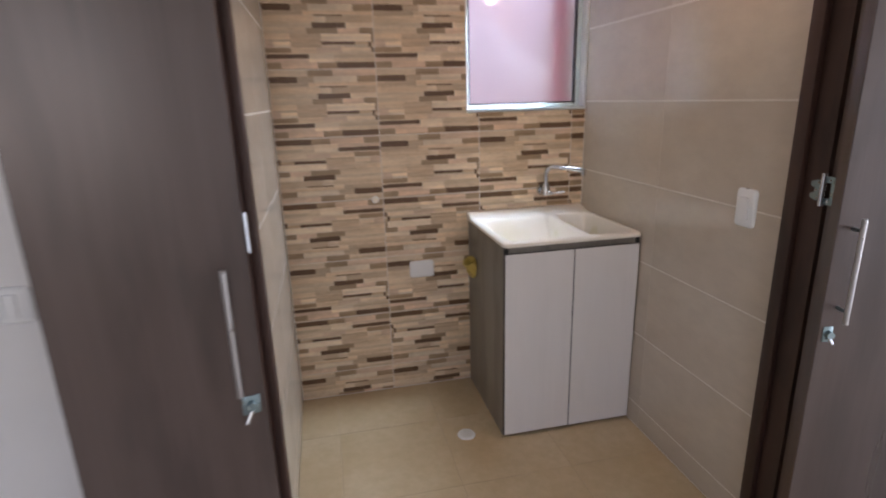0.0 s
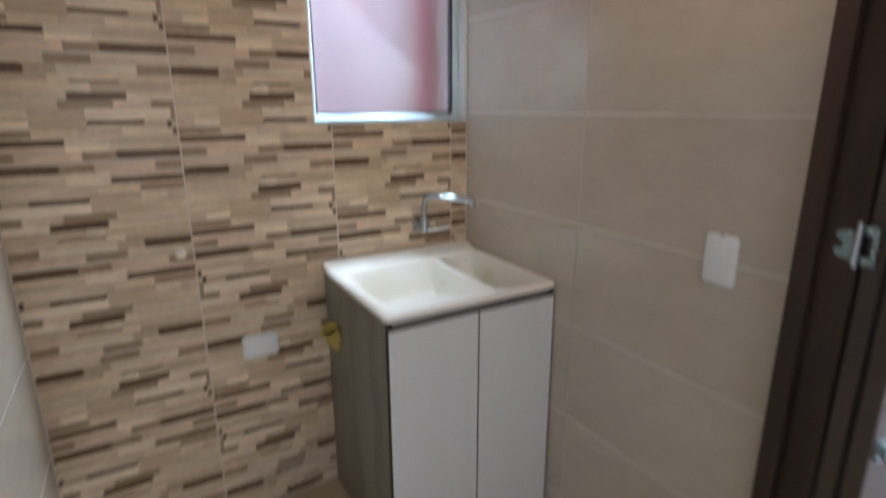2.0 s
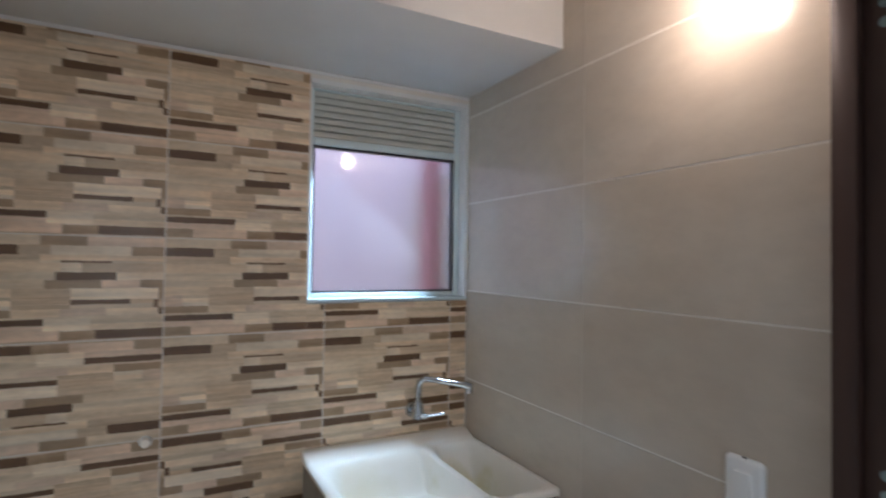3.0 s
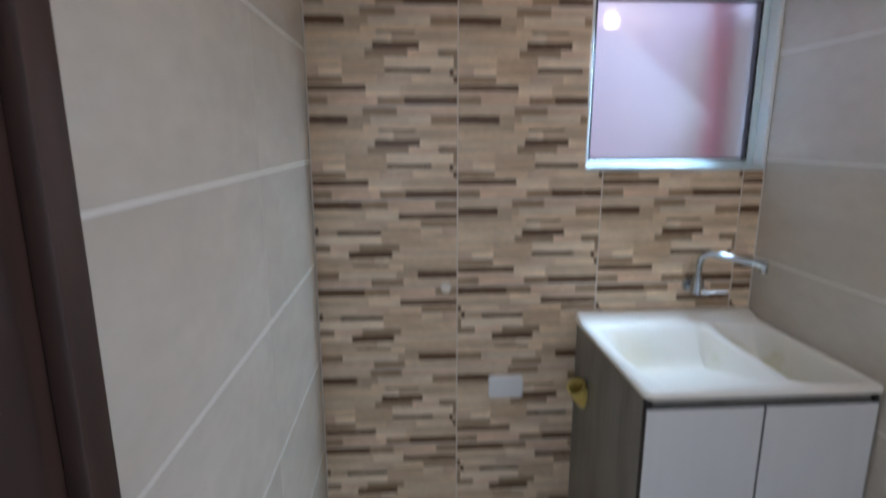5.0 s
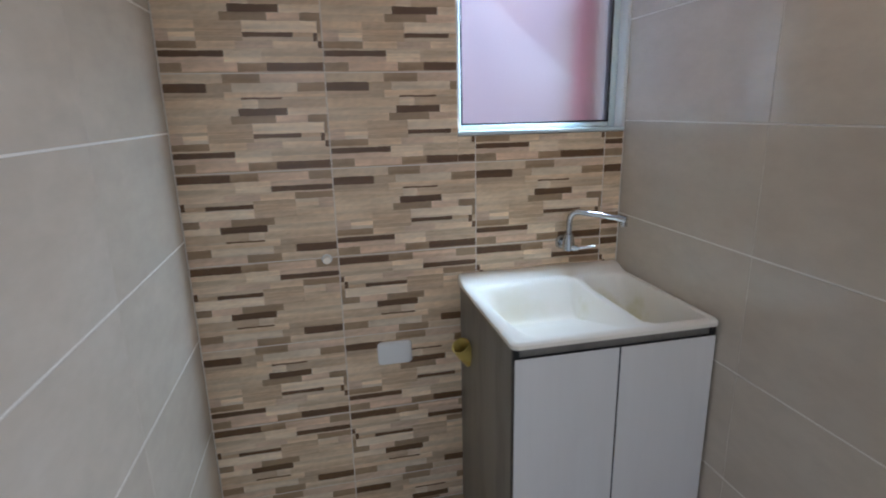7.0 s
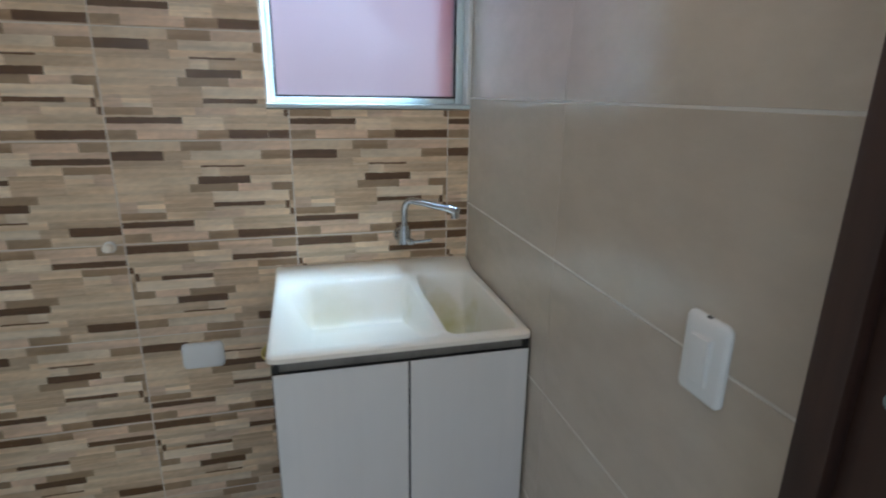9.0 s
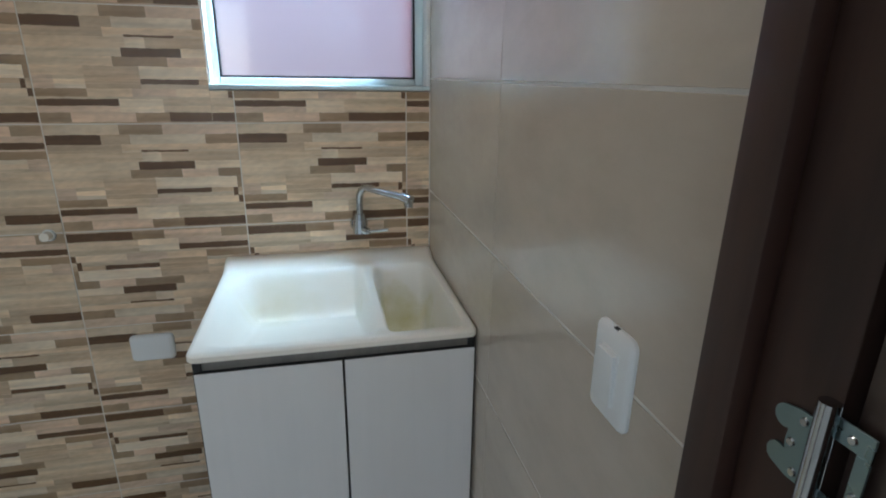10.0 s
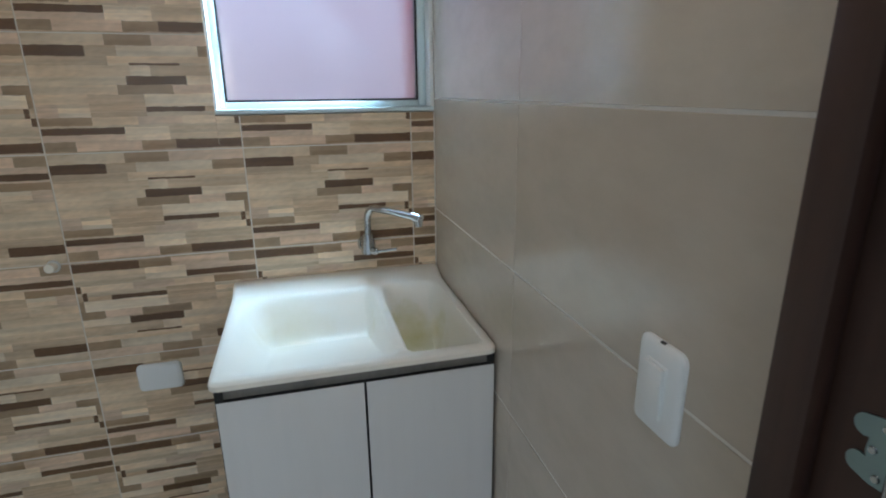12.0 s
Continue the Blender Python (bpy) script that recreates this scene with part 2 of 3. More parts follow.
structure("wall_front_room_east", we, WHITE)
ws = bmesh.new()
add_box(ws, (-2.1, -2.9, 0), (-0.95, -2.8, ZC))
add_box(ws, (0.25, -2.9, 0), (3.3, -2.8, ZC))
add_box(ws, (-0.95, -2.9, 0), (0.25, -2.8, 0.93))
add_box(ws, (-0.95, -2.9, 2.17), (0.25, -2.8, ZC))
structure("wall_front_room_south", ws, WHITE)

structure("trim", box((XL, YB - 0.0025, ZS - 0.010), (XR, YB + 0.001, ZS - 0.0002), 0.001, 1), WHITE, "white sealant line under the beam")
structure("trim_side", box((XL - 0.001, YS, ZS - 0.007), (XL + 0.0025, YB - 0.003, ZS - 0.0002), 0.001, 1), WHITE, "white sealant line under the beam")

# ---- light well behind the window ----
structure("backdrop_wall", box((-0.6, 3.95, -0.5), (2.2, 4.05, 2.7)), PLASTER, "pale pink plaster wall of the light well")
structure("backdrop_post", rod((1.345, 2.86, -0.5), (1.345, 2.86, 2.6), 0.045), RED, "red painted downpipe in the light well")
structure("backdrop_side", box((1.52, YB + 0.15, -0.5), (1.62, 3.45, 1.95)), SAND, "beige plaster side of the light well")

# ---- door frame ----
door_frame = tagged(new("door_frame"), "dark brown wooden door frame round the laundry opening", "door frame", kind="structure")
JL, JR = XL + 0.030, XR - 0.018    # rebate faces of the two jambs
for nm, x, s in (("jamb", JL, -1), ("jamb", JR, 1)):
    part(nm, box((min(x, x + s * 0.06), 1.102, 0), (max(x, x + s * 0.06), YT, 2.03), 0.002), JAMB_WOOD, door_frame)
    part("door_stop", box((min(x, x - s * 0.020), 1.165, 0), (max(x, x - s * 0.020), YT + 0.004, 2.03), 0.003), JAMB_WOOD, door_frame)
part("head", box((JL - 0.06, 1.102, 2.03), (JR + 0.06, YT, 2.085), 0.002), JAMB_WOOD, door_frame)

# ---- window ----
window = tagged(new("window_1"), "white aluminium window with a frosted pane and a louvred vent above", "window", kind="structure")
FY0, FY1 = YB + 0.045, YB + 0.085
ZV = 1.893                      # between pane and vent
part("sill", box((WX0, YB - 0.004, WZ0), (WX1 - 0.001, YB + 0.139, WZ0 + 0.012), 0.002), FRAME, window, "white window sill")
part("reveal", box((WX0 + 0.0005, YB + 0.002, WZ0 + 0.0125), (WX0 + 0.006, YB + 0.139, WZ1)), WHITE, window)
part("reveal", box((WX1 - 0.012, YB - 0.001, WZ0 + 0.0125), (WX1 - 0.001, YB + 0.139, WZ1)), WHITE, window)
part("reveal", box((WX0 + 0.0005, YB - 0.002, WZ1 - 0.012), (WX1 - 0.001, YB + 0.139, WZ1 + 0.002)), WHITE, window)
FX0, FX1 = WX0 + 0.0065, WX1 - 0.0125
for nm, a, b in (
    ("frame_stile", (FX0, FY0, WZ0 + 0.013), (FX0 + 0.017, FY1, WZ1 - 0.013)),
    ("frame_stile", (FX1 - 0.024, FY0, WZ0 + 0.013), (FX1, FY1, WZ1 - 0.013)),
    ("frame_rail", (FX0 + 0.0175, FY0, WZ0 + 0.013), (FX1 - 0.0245, FY1, WZ0 + 0.030)),
    ("frame_rail", (FX0 + 0.0175, FY0, WZ1 - 0.020), (FX1 - 0.0245, FY1, WZ1 - 0.013)),
    ("frame_rail", (FX0 + 0.0175, FY0 - 0.004, ZV + 0.004), (FX1 - 0.0245, FY1, ZV + 0.030)),
):
    part(nm, box(a, b, 0.003), FRAME, window)
PX0, PX1, PZ0, PZ1 = FX0 + 0.0175, FX1 - 0.0245, WZ0 + 0.0305, ZV + 0.0035
gk = bmesh.new()
for a, b in (((PX0, PZ0), (PX0 + 0.005, PZ1)), ((PX1 - 0.005, PZ0), (PX1, PZ1)), ((PX0 + 0.005, PZ0), (PX1 - 0.005, PZ0 + 0.005)), ((PX0 + 0.005, PZ1 - 0.006), (PX1 - 0.005, PZ1))):
    add_box(gk, (a[0], FY0 + 0.002, a[1]), (b[0], FY0 + 0.030, b[1]))
part("gasket", gk, GASKET, window, "black rubber glazing gasket")
pane = part("pane", box((PX0 + 0.004, FY0 + 0.006, PZ0 + 0.004), (PX1 - 0.004, FY0 + 0.011, PZ1 - 0.004)), GLASS, window, "frosted glass pane")
pane.visible_shadow = False
VZ0, VZ1 = ZV + 0.030, WZ1 - 0.020
for i in range(7):
    h = (VZ1 - VZ0) / 7
    z0 = VZ0 + i * h
    sl = bmesh.new()
    add_box(sl, (PX0 - 0.008, -0.0098, -0.0012), (PX1 + 0.010, 0.0098, 0.0012), 0.0006, 1)
    bmesh.ops.rotate(sl, cent=(0, 0, 0), matrix=Matrix.Rotation(radians(72), 3, "X"), verts=sl.verts)
    bmesh.ops.translate(sl, vec=(0, FY0 + 0.006, z0 + h / 2 + 0.0005), verts=sl.verts)
    part("louvre_slat", sl, SLAT, window)
part("vent_backing", box((PX0, FY1 - 0.006, VZ0), (PX1, FY1 - 0.002, VZ1)), SLAT, window)


# ---- laundry cabinet and tub ----
CX0, CX1, CY0, CY1 = 0.703, XR - 0.004, 1.909, YB - 0.002
cabinet = thing("laundry_cabinet", "white two-door laundry cabinet with grey melamine sides", "cabinet")
part("side_panel", box((CX0, CY0 + 0.020, 0.0), (CX0 + 0.016, CY1, 0.8625), 0.001), CARCASS, cabinet, "scuffed grey melamine side panel")
part("side_panel", box((CX1 - 0.016, CY0 + 0.020, 0.0), (CX1, CY1, 0.8625), 0.001), CARCASS, cabinet, "scuffed grey melamine side panel")
part("bottom_panel", box((CX0 + 0.016, CY0 + 0.022, 0.02), (CX1 - 0.016, CY1, 0.036), 0.001), CARCASS, cabinet)
part("back_panel", box((CX0 + 0.016, CY1 - 0.01, 0.036), (CX1 - 0.016, CY1, 0.70)), CARCASS, cabinet)
part("top_rail", box((CX0 + 0.0165, CY0 + 0.010, 0.8325), (CX1 - 0.0165, CY0 + 0.026, 0.8625), 0.001), CARCASS, cabinet, "grey rail under the tub")
for x0 in (CX0 + 0.0005, CX1 - 0.0165):
    part("bracket", box((x0, CY0 + 0.004, 0.8325), (x0 + 0.016, CY0 + 0.0195, 0.8625), 0.001), EDGE, cabinet, "black end bracket")
MID = (CX0 + CX1) / 2 + 0.003
for x0, x1 in ((CX0 + 0.001, MID - 0.0012), (MID + 0.0012, CX1 - 0.001)):
    d = part("door", box((x0, CY0 + 0.001, 0.012), (x1, CY0 + 0.0185, 0.832), 0.0008, 1), EDGE, cabinet, "white melamine door with black edge band")
    part("door_face", box((x0 + 0.0015, CY0 - 0.0005, 0.0140), (x1 - 0.0012, CY0 + 0.003, 0.8310), 0.0006, 1), FRONT, d, "white melamine face")
    for z in (0.10, 0.74):
        part("hinge_cup", rod((x0 + (0.03 if x0 < 1 else x1 - x0 - 0.03), CY0 + 0.0185, z), (x0 + (0.03 if x0 < 1 else x1 - x0 - 0.03), CY0 + 0.022, z), 0.015), STEEL, d)

# the tub: one moulded sheet with a sloping washboard bowl and a deep bowl
SX0, SX1, SY0, SY1 = 0.695, XR - 0.002, 1.897, YB - 0.001
ZR = 0.881


def ease(t):
    t = min(1.0, max(0.0, t))
    return t * t * (3 - 2 * t)


def dip(x, y, x0, x1, y0, y1, sx, sf, sb):
    """0 outside, 1 inside a bowl: side, front and back run-in widths."""
    return ease((x - x0) / sx) * ease((x1 - x) / sx) * ease((y - y0) / sf) * ease((y1 - y) / sb)


def tub_height(x, y):
    z = ZR
    k = min(1.0, max(0.0, (y - SY0 - 0.03) / 0.33))
    left = ease((x - SX0 - 0.020) / 0.085) * ease((1.086 - x) / 0.034) * ease((y - SY0 - 0.020) / 0.030) * ease((SY1 - 0.080 - y) / 0.115)
    z -= left * (0.016 + 0.094 * k)
    right = dip(x, y, 1.104, SX1 - 0.024, SY0 + 0.024, SY1 - 0.080, 0.036, 0.034, 0.14)
    z -= right * 0.170
    # the divider lies a little under the rim
    z -= 0.012 * dip(x, y, 1.055, 1.135, SY0 + 0.030, SY1 - 0.090, 0.030, 0.050, 0.120)
    z += 0.020 * ease((y - SY1 + 0.080) / 0.070)
    edge = min(x - SX0, y - SY0, SX1 - x)
    z -= 0.007 * (1 - ease(edge / 0.010)) ** 2
    return z


def make_tub():
    nx, ny = 120, 108
    bm = bmesh.new()
    rr = 0.022
    top = []
    for j in range(ny + 1):
        row = []
        for i in range(nx + 1):
            x, y = SX0 + (SX1 - SX0) * i / nx, SY0 + (SY1 - SY0) * j / ny
            z = tub_height(x, y)
            # round the two front corners
            for cx, s in ((SX0 + rr, -1), (SX1 - rr, 1)):
                if (x - cx) * s > 0 and y < SY0 + rr:
                    v = Vector((x - cx, y - SY0 - rr))
                    m = max(abs(v.x), abs(v.y))
                    if v.length > 0:
                        v *= m / v.length
                    x, y = cx + v.x, SY0 + rr + v.y
            row.append(bm.verts.new((x, y, z)))
        top.append(row)
    for j in range(ny):
        for i in range(nx):
            bm.faces.new((top[j][i], top[j][i + 1], top[j + 1][i + 1], top[j + 1][i]))
    rim = [top[0][i] for i in range(nx + 1)] + [top[j][nx] for j in range(1, ny + 1)] + [top[ny][i] for i in range(nx - 1, -1, -1)] + [top[j][0] for j in range(ny - 1, 0, -1)]
    low = [bm.verts.new((v.co.x, v.co.y, 0.863)) for v in rim]
    n = len(rim)
    for k in range(n):
        bm.faces.new((rim[k], low[k], low[(k + 1) % n], rim[(k + 1) % n]))
    inn = [bm.verts.new((v.co.x + (0.012 if v.co.x < SX0 + 0.03 else -0.012 if v.co.x > SX1 - 0.03 else 0), v.co.y + (0.012 if v.co.y < SY0 + 0.03 else 0), 0.864)) for v in rim]
    for k in range(n):
        bm.faces.new((low[k], inn[k], inn[(k + 1) % n], low[(k + 1) % n]))
    return bm


tub = thing("laundry_tub", "cream fibreglass double-bowl laundry tub set on the cabinet", "laundry sink")
part("basin", make_tub(), BASIN, tub)
dx, dy = 1.180, 2.13
dz = tub_height(dx, dy)
part("drain_ring", rod((dx, dy, dz + 0.0005), (dx, dy, dz + 0.003), 0.026, 0.022, 28), SCALE, tub, "stained plastic waste ring")
part("drain_hole", rod((dx, dy, dz + 0.0032), (dx, dy, dz + 0.0036), 0.014), SLAT, tub)

# ---- tap on the back wall ----
tap = thing("wall_tap", "chrome wall-mounted laundry tap with a swan-neck spout", "tap")
TX, TZ = 1.083, 0.985
part("rosette", rod((TX, YB - 0.0005, TZ), (TX, YB - 0.010, TZ), 0.027, 0.022), CHROME, tap)
body = bmesh.new()
add_rod(body, (TX, YB - 0.010, TZ), (TX, YB - 0.062, TZ), 0.0125)
add_rod(body, (TX, YB - 0.050, TZ - 0.016), (TX, YB - 0.050, TZ + 0.026), 0.0225, 0.0190)
add_rod(body, (TX, YB - 0.050, TZ + 0.026), (TX, YB - 0.050, TZ + 0.040), 0.0185, 0.014)
part("valve_body", body, CHROME, tap)
lever = bmesh.new()
add_rod(lever, (TX + 0.006, YB - 0.062, TZ - 0.006), (TX + 0.020, YB - 0.076, TZ - 0.007), 0.0115, 0.0105)
add_rod(lever, (TX + 0.020, YB - 0.076, TZ - 0.007), (TX + 0.025, YB - 0.081, TZ - 0.007), 0.0085, 0.0060)
add_tube(lever, [(TX + 0.018, YB - 0.076, TZ - 0.007), (TX + 0.046, YB - 0.088, TZ - 0.003), (TX + 0.076, YB - 0.098, TZ + 0.002)], [0.0045, 0.0045, 0.0055])
part("lever", lever, CHROME, tap)
tip = Vector((1.201, 2.262, 1.090))
base = Vector((TX, YB - 0.050, TZ + 0.030))
flat = Vector((tip.x - base.x, tip.y - base.y, 0)).normalized()
pts = [base, base + Vector((0, 0, 0.035))]
for k in range(1, 8):
    a = radians(82 * k / 7)
    pts.append(base + Vector((0, 0, 0.052)) + flat * 0.034 * (1 - math.cos(a)) + Vector((0, 0, 0.040 * math.sin(a))))
pts += [pts[-1].lerp(tip + Vector((0, 0, 0.008)), f) for f in (0.33, 0.66, 1.0)]
part("spout", add_tube(bmesh.new(), pts, [0.0102] * (len(pts) - 3) + [0.0098, 0.0098, 0.0102]), CHROME, tap)
noz = bmesh.new()
add_rod(noz, pts[-1] - flat * 0.016 + Vector((0, 0, 0.002)), pts[-1] + flat * 0.012 + Vector((0, 0, -0.004)), 0.0125, 0.0138)
add_rod(noz, pts[-1] + flat * 0.002 + Vector((0, 0, -0.002)), pts[-1] + flat * 0.004 + Vector((0, 0, -0.024)), 0.0128, 0.0115)
part("nozzle", noz, CHROME, tap)

# ---- yellow drain pipe stub beside the cabinet ----
stub = thing("drain_pipe", "cut yellow PVC drain pipe stub leaning out beside the cabinet", "pipe")
p0, p1 = Vector((0.715, 2.352, 0.620)), Vector((0.668, 2.325, 0.690))
ax = (p1 - p0).normalized()
tb = bmesh.new()
q = ax.to_track_quat("Z", "Y")
ringset = []
for c, r in ((p0, 0.027), (p0 + ax * 0.036, 0.027), (p0 + ax * 0.040, 0.0312), (p1, 0.0312), (p1, 0.0270), (p0 + ax * 0.012, 0.0255)):
    ringset.append([tb.verts.new(c + q @ Vector((r * math.cos(k * math.pi / 12), r * math.sin(k * math.pi / 12), 0))) for k in range(24)])
for a, b in zip(ringset, ringset[1:]):
    for k in range(24):
        tb.faces.new((a[k], a[(k + 1) % 24], b[(k + 1) % 24], b[k]))
tb.faces.new(ringset[0][::-1]), tb.faces.new(ringset[-1])
part("pipe", tb, PIPE, stub)
elb = bmesh.new()
add_tube(elb, [(0.715, YB - 0.001, 0.600), (0.7165, 2.40, 0.600), (0.717, 2.372, 0.606), p0 + ax * 0.004], 0.0250)
part("elbow", elb, PIPE, stub)


# ---- plates on the walls ----
def rounded_plate(w, h, d, r):
    """A plate in the xz plane with its back at y=0, domed towards -y."""
    bm = bmesh.new()
    rings = []
    for inset, y in ((0.0, 0.0), (0.0, -d * 0.45), (0.0025, -d * 0.8), (0.007, -d), (min(w, h) * 0.22, -d * 1.06)):
        ring = []
        ww, hh, rr = w / 2 - inset, h / 2 - inset, max(0.002, r - inset)
        for cx, cz, a0 in ((ww - rr, hh - rr, 0), (-ww + rr, hh - rr, 90), (-ww + rr, -hh + rr, 180), (ww - rr, -hh + rr, 270)):
            for k in range(6):
                a = radians(a0 + 18 * k)
                ring.append(bm.verts.new((cx + rr * math.cos(a), y, cz + rr * math.sin(a))))
        rings.append(ring)
    n = len(rings[0])
    for a, b in zip(rings, rings[1:]):
        for k in range(n):
            bm.faces.new((a[k], a[(k + 1) % n], b[(k + 1) % n], b[k]))
    bm.faces.new(rings[0][::-1]), bm.faces.new(rings[-1])
    return bm


def turned(bm, m):
    bmesh.ops.transform(bm, matrix=m, verts=bm.verts)
    return bm


def wall_plate(name, label, category, m, w, h, rocker, slots=()):
    th = thing(name, label, category)
    part("plate", turned(rounded_plate(w, h, 0.009, 0.012), m), PLASTIC, th)
    rw, rh = rocker
    fr = part("insert", turned(box((-rw / 2, -0.0108, -rh / 2), (rw / 2, -0.0085, rh / 2), 0.0007), m), PLASTIC, th)
    rk = turned(box((-rw / 2 + 0.0015, -0.0160, -rh / 2 + 0.0015), (rw / 2 - 0.0015, -0.010, rh / 2 - 0.0015), 0.001), Matrix.Rotation(radians(2.5), 4, "X"))
    part("rocker", turned(rk, m), PLASTIC, fr)
    for x, z in slots:
        part("slot", turned(box((x - 0.006, -0.0142, z - 0.001), (x + 0.006, -0.0134, z + 0.001)), m), FRAME, fr)
    return th


EAST = Matrix.Translation((XR, 1.370, 1.083)) @ Matrix.Rotation(radians(-90), 4, "Z")
switch = wall_plate("light_switch", "white plastic light switch on the grey tiled wall", "switch", EAST, 0.079, 0.119, (0.036, 0.070), ((0.0, -0.018),))
part("notch", turned(box((-0.004, -0.006, 0.0575), (0.004, -0.002, 0.0600)), EAST), GASKET, switch)
BLANK = pose(0.463, YB, 0.633)
blank = thing("blank_plate", "white plastic blank cover plate on the strip-pattern tiles", "wall plate")
part("plate", turned(rounded_plate(0.120, 0.084, 0.011, 0.014), BLANK), PLASTIC, blank)
part("cover", turned(box((-0.050, -0.0135, -0.036), (0.050, -0.0105, 0.036), 0.0015), BLANK), PLASTIC, blank)
FRONTW = pose(-0.585, YF, 1.075)
tri = thing("triple_switch", "white triple rocker light switch on the white wall", "switch")
part("plate", turned(rounded_plate(0.118, 0.074, 0.009, 0.008), FRONTW), PLASTIC, tri)
for i in (-1, 0, 1):
    part("rocker", turned(box((i * 0.024 - 0.011, -0.013, -0.024), (i * 0.024 + 0.011, -0.008, 0.024), 0.001), FRONTW), PLASTIC, tri)

# capped water outlet on the back wall
cap = thing("pipe_cap", "small cream plastic plug in a wall water outlet", "pipe plug")
part("collar", rod((0.257, YB - 0.0005, 0.990), (0.257, YB - 0.006, 0.990), 0.017, 0.015), PLASTIC, cap)
part("plug", rod((0.257, YB - 0.006, 0.990), (0.257, YB - 0.030, 0.992), 0.0125, 0.0115), BASIN, cap)

# floor drain
fd = thing("floor_drain", "round white plastic floor drain grate set in the floor", "floor drain")
DX, DY = 0.551, 1.974
part("rim", rod((DX, DY, 0.0003), (DX, DY, 0.004), 0.040, 0.038, 32), PLASTIC, fd)
part("grate", rod((DX, DY, 0.0042), (DX, DY, 0.0052), 0.030, 0.030, 28), PLASTIC, fd)
for i in range(-3, 4):
    w = math.sqrt(0.027 ** 2 - (i * 0.0075) ** 2)
    part("slot", box((DX - w, DY + i * 0.0075 - 0.0013, 0.0050), (DX + w, DY + i * 0.0075 + 0.0013, 0.0056)), SLAT, fd)

# bulb over the switch, seen mirrored in the pane
lampholder = thing("ceiling_bulb", "bare round light bulb hanging from a white lampholder", "lamp")
bx, by, bz = BULB
part("canopy", rod((bx, by, ZC - 0.0005), (bx, by, ZC - 0.018), 0.045, 0.035), PLASTIC, lampholder)
part("cord", rod((bx, by, ZC - 0.018), (bx, by, bz + 0.115), 0.003, seg=8), PLASTIC, lampholder)
part("socket", rod((bx, by, bz + 0.115), (bx, by, bz + 0.052), 0.018, 0.022), PLASTIC, lampholder)
gl = Nodes("lit_bulb")
gl.set(Base_Color=(1, 0.95, 0.9, 1), Emission_Color=(1.0, 0.9, 0.8, 1), Emission_Strength=14.0)
gb = bmesh.new()
bmesh.ops.create_uvsphere(gb, u_segments=20, v_segments=14, radius=0.028, matrix=Matrix.Translation(BULB))
add_rod(gb, (bx, by, bz + 0.020), (bx, by, bz + 0.056), 0.019, 0.014)
part("globe", gb, gl.mat, lampholder, "lit white glass bulb")


# ---- folding doors ----
def hinge_plate(w, h, notch):
    """Flat butterfly plate in the yz plane from y=0 to y=w; notch: the wavy outer outline, else a plate with a window."""
    t = 0.0016
    bm = bmesh.new()
    if notch:
        half = [(w * 0.5, -h * 0.5)] + [(w * 0.76 + w * 0.24 * math.cos(radians(g)), -h * 0.29 + w * 0.24 * math.sin(radians(g))) for g in range(-60, 121, 30)] + [(w * 0.66, -h * 0.05)]
        out = [(0, -h / 2)] + half + [(y, -z) for y, z in reversed(half)] + [(0, h / 2)]
        a = [bm.verts.new((0, y, z)) for y, z in out]
        b = [bm.verts.new((t, y, z)) for y, z in out]
        n = len(out)
        bm.faces.new(a), bm.faces.new(b[::-1])
        for k in range(n):
            bm.faces.new((a[k], b[k], b[(k + 1) % n], a[(k + 1) % n]))
    else:
        add_box(bm, (0, 0, h * 0.28), (t, w, h / 2), 0.0004, 1)
        add_box(bm, (0, 0, -h / 2), (t, w, -h * 0.28), 0.0004, 1)
        add_box(bm, (0, w * 0.66, -h * 0.28), (t, w, h * 0.28), 0.0004, 1)
    return bm


def flip(bm, s, x, y, z):
    """Local x points into the jamb; s mirrors it for the other side."""
    return turned(bm, Matrix.Translation((x, y, z)) @ Matrix.Diagonal((s, 1, 1, 1)))


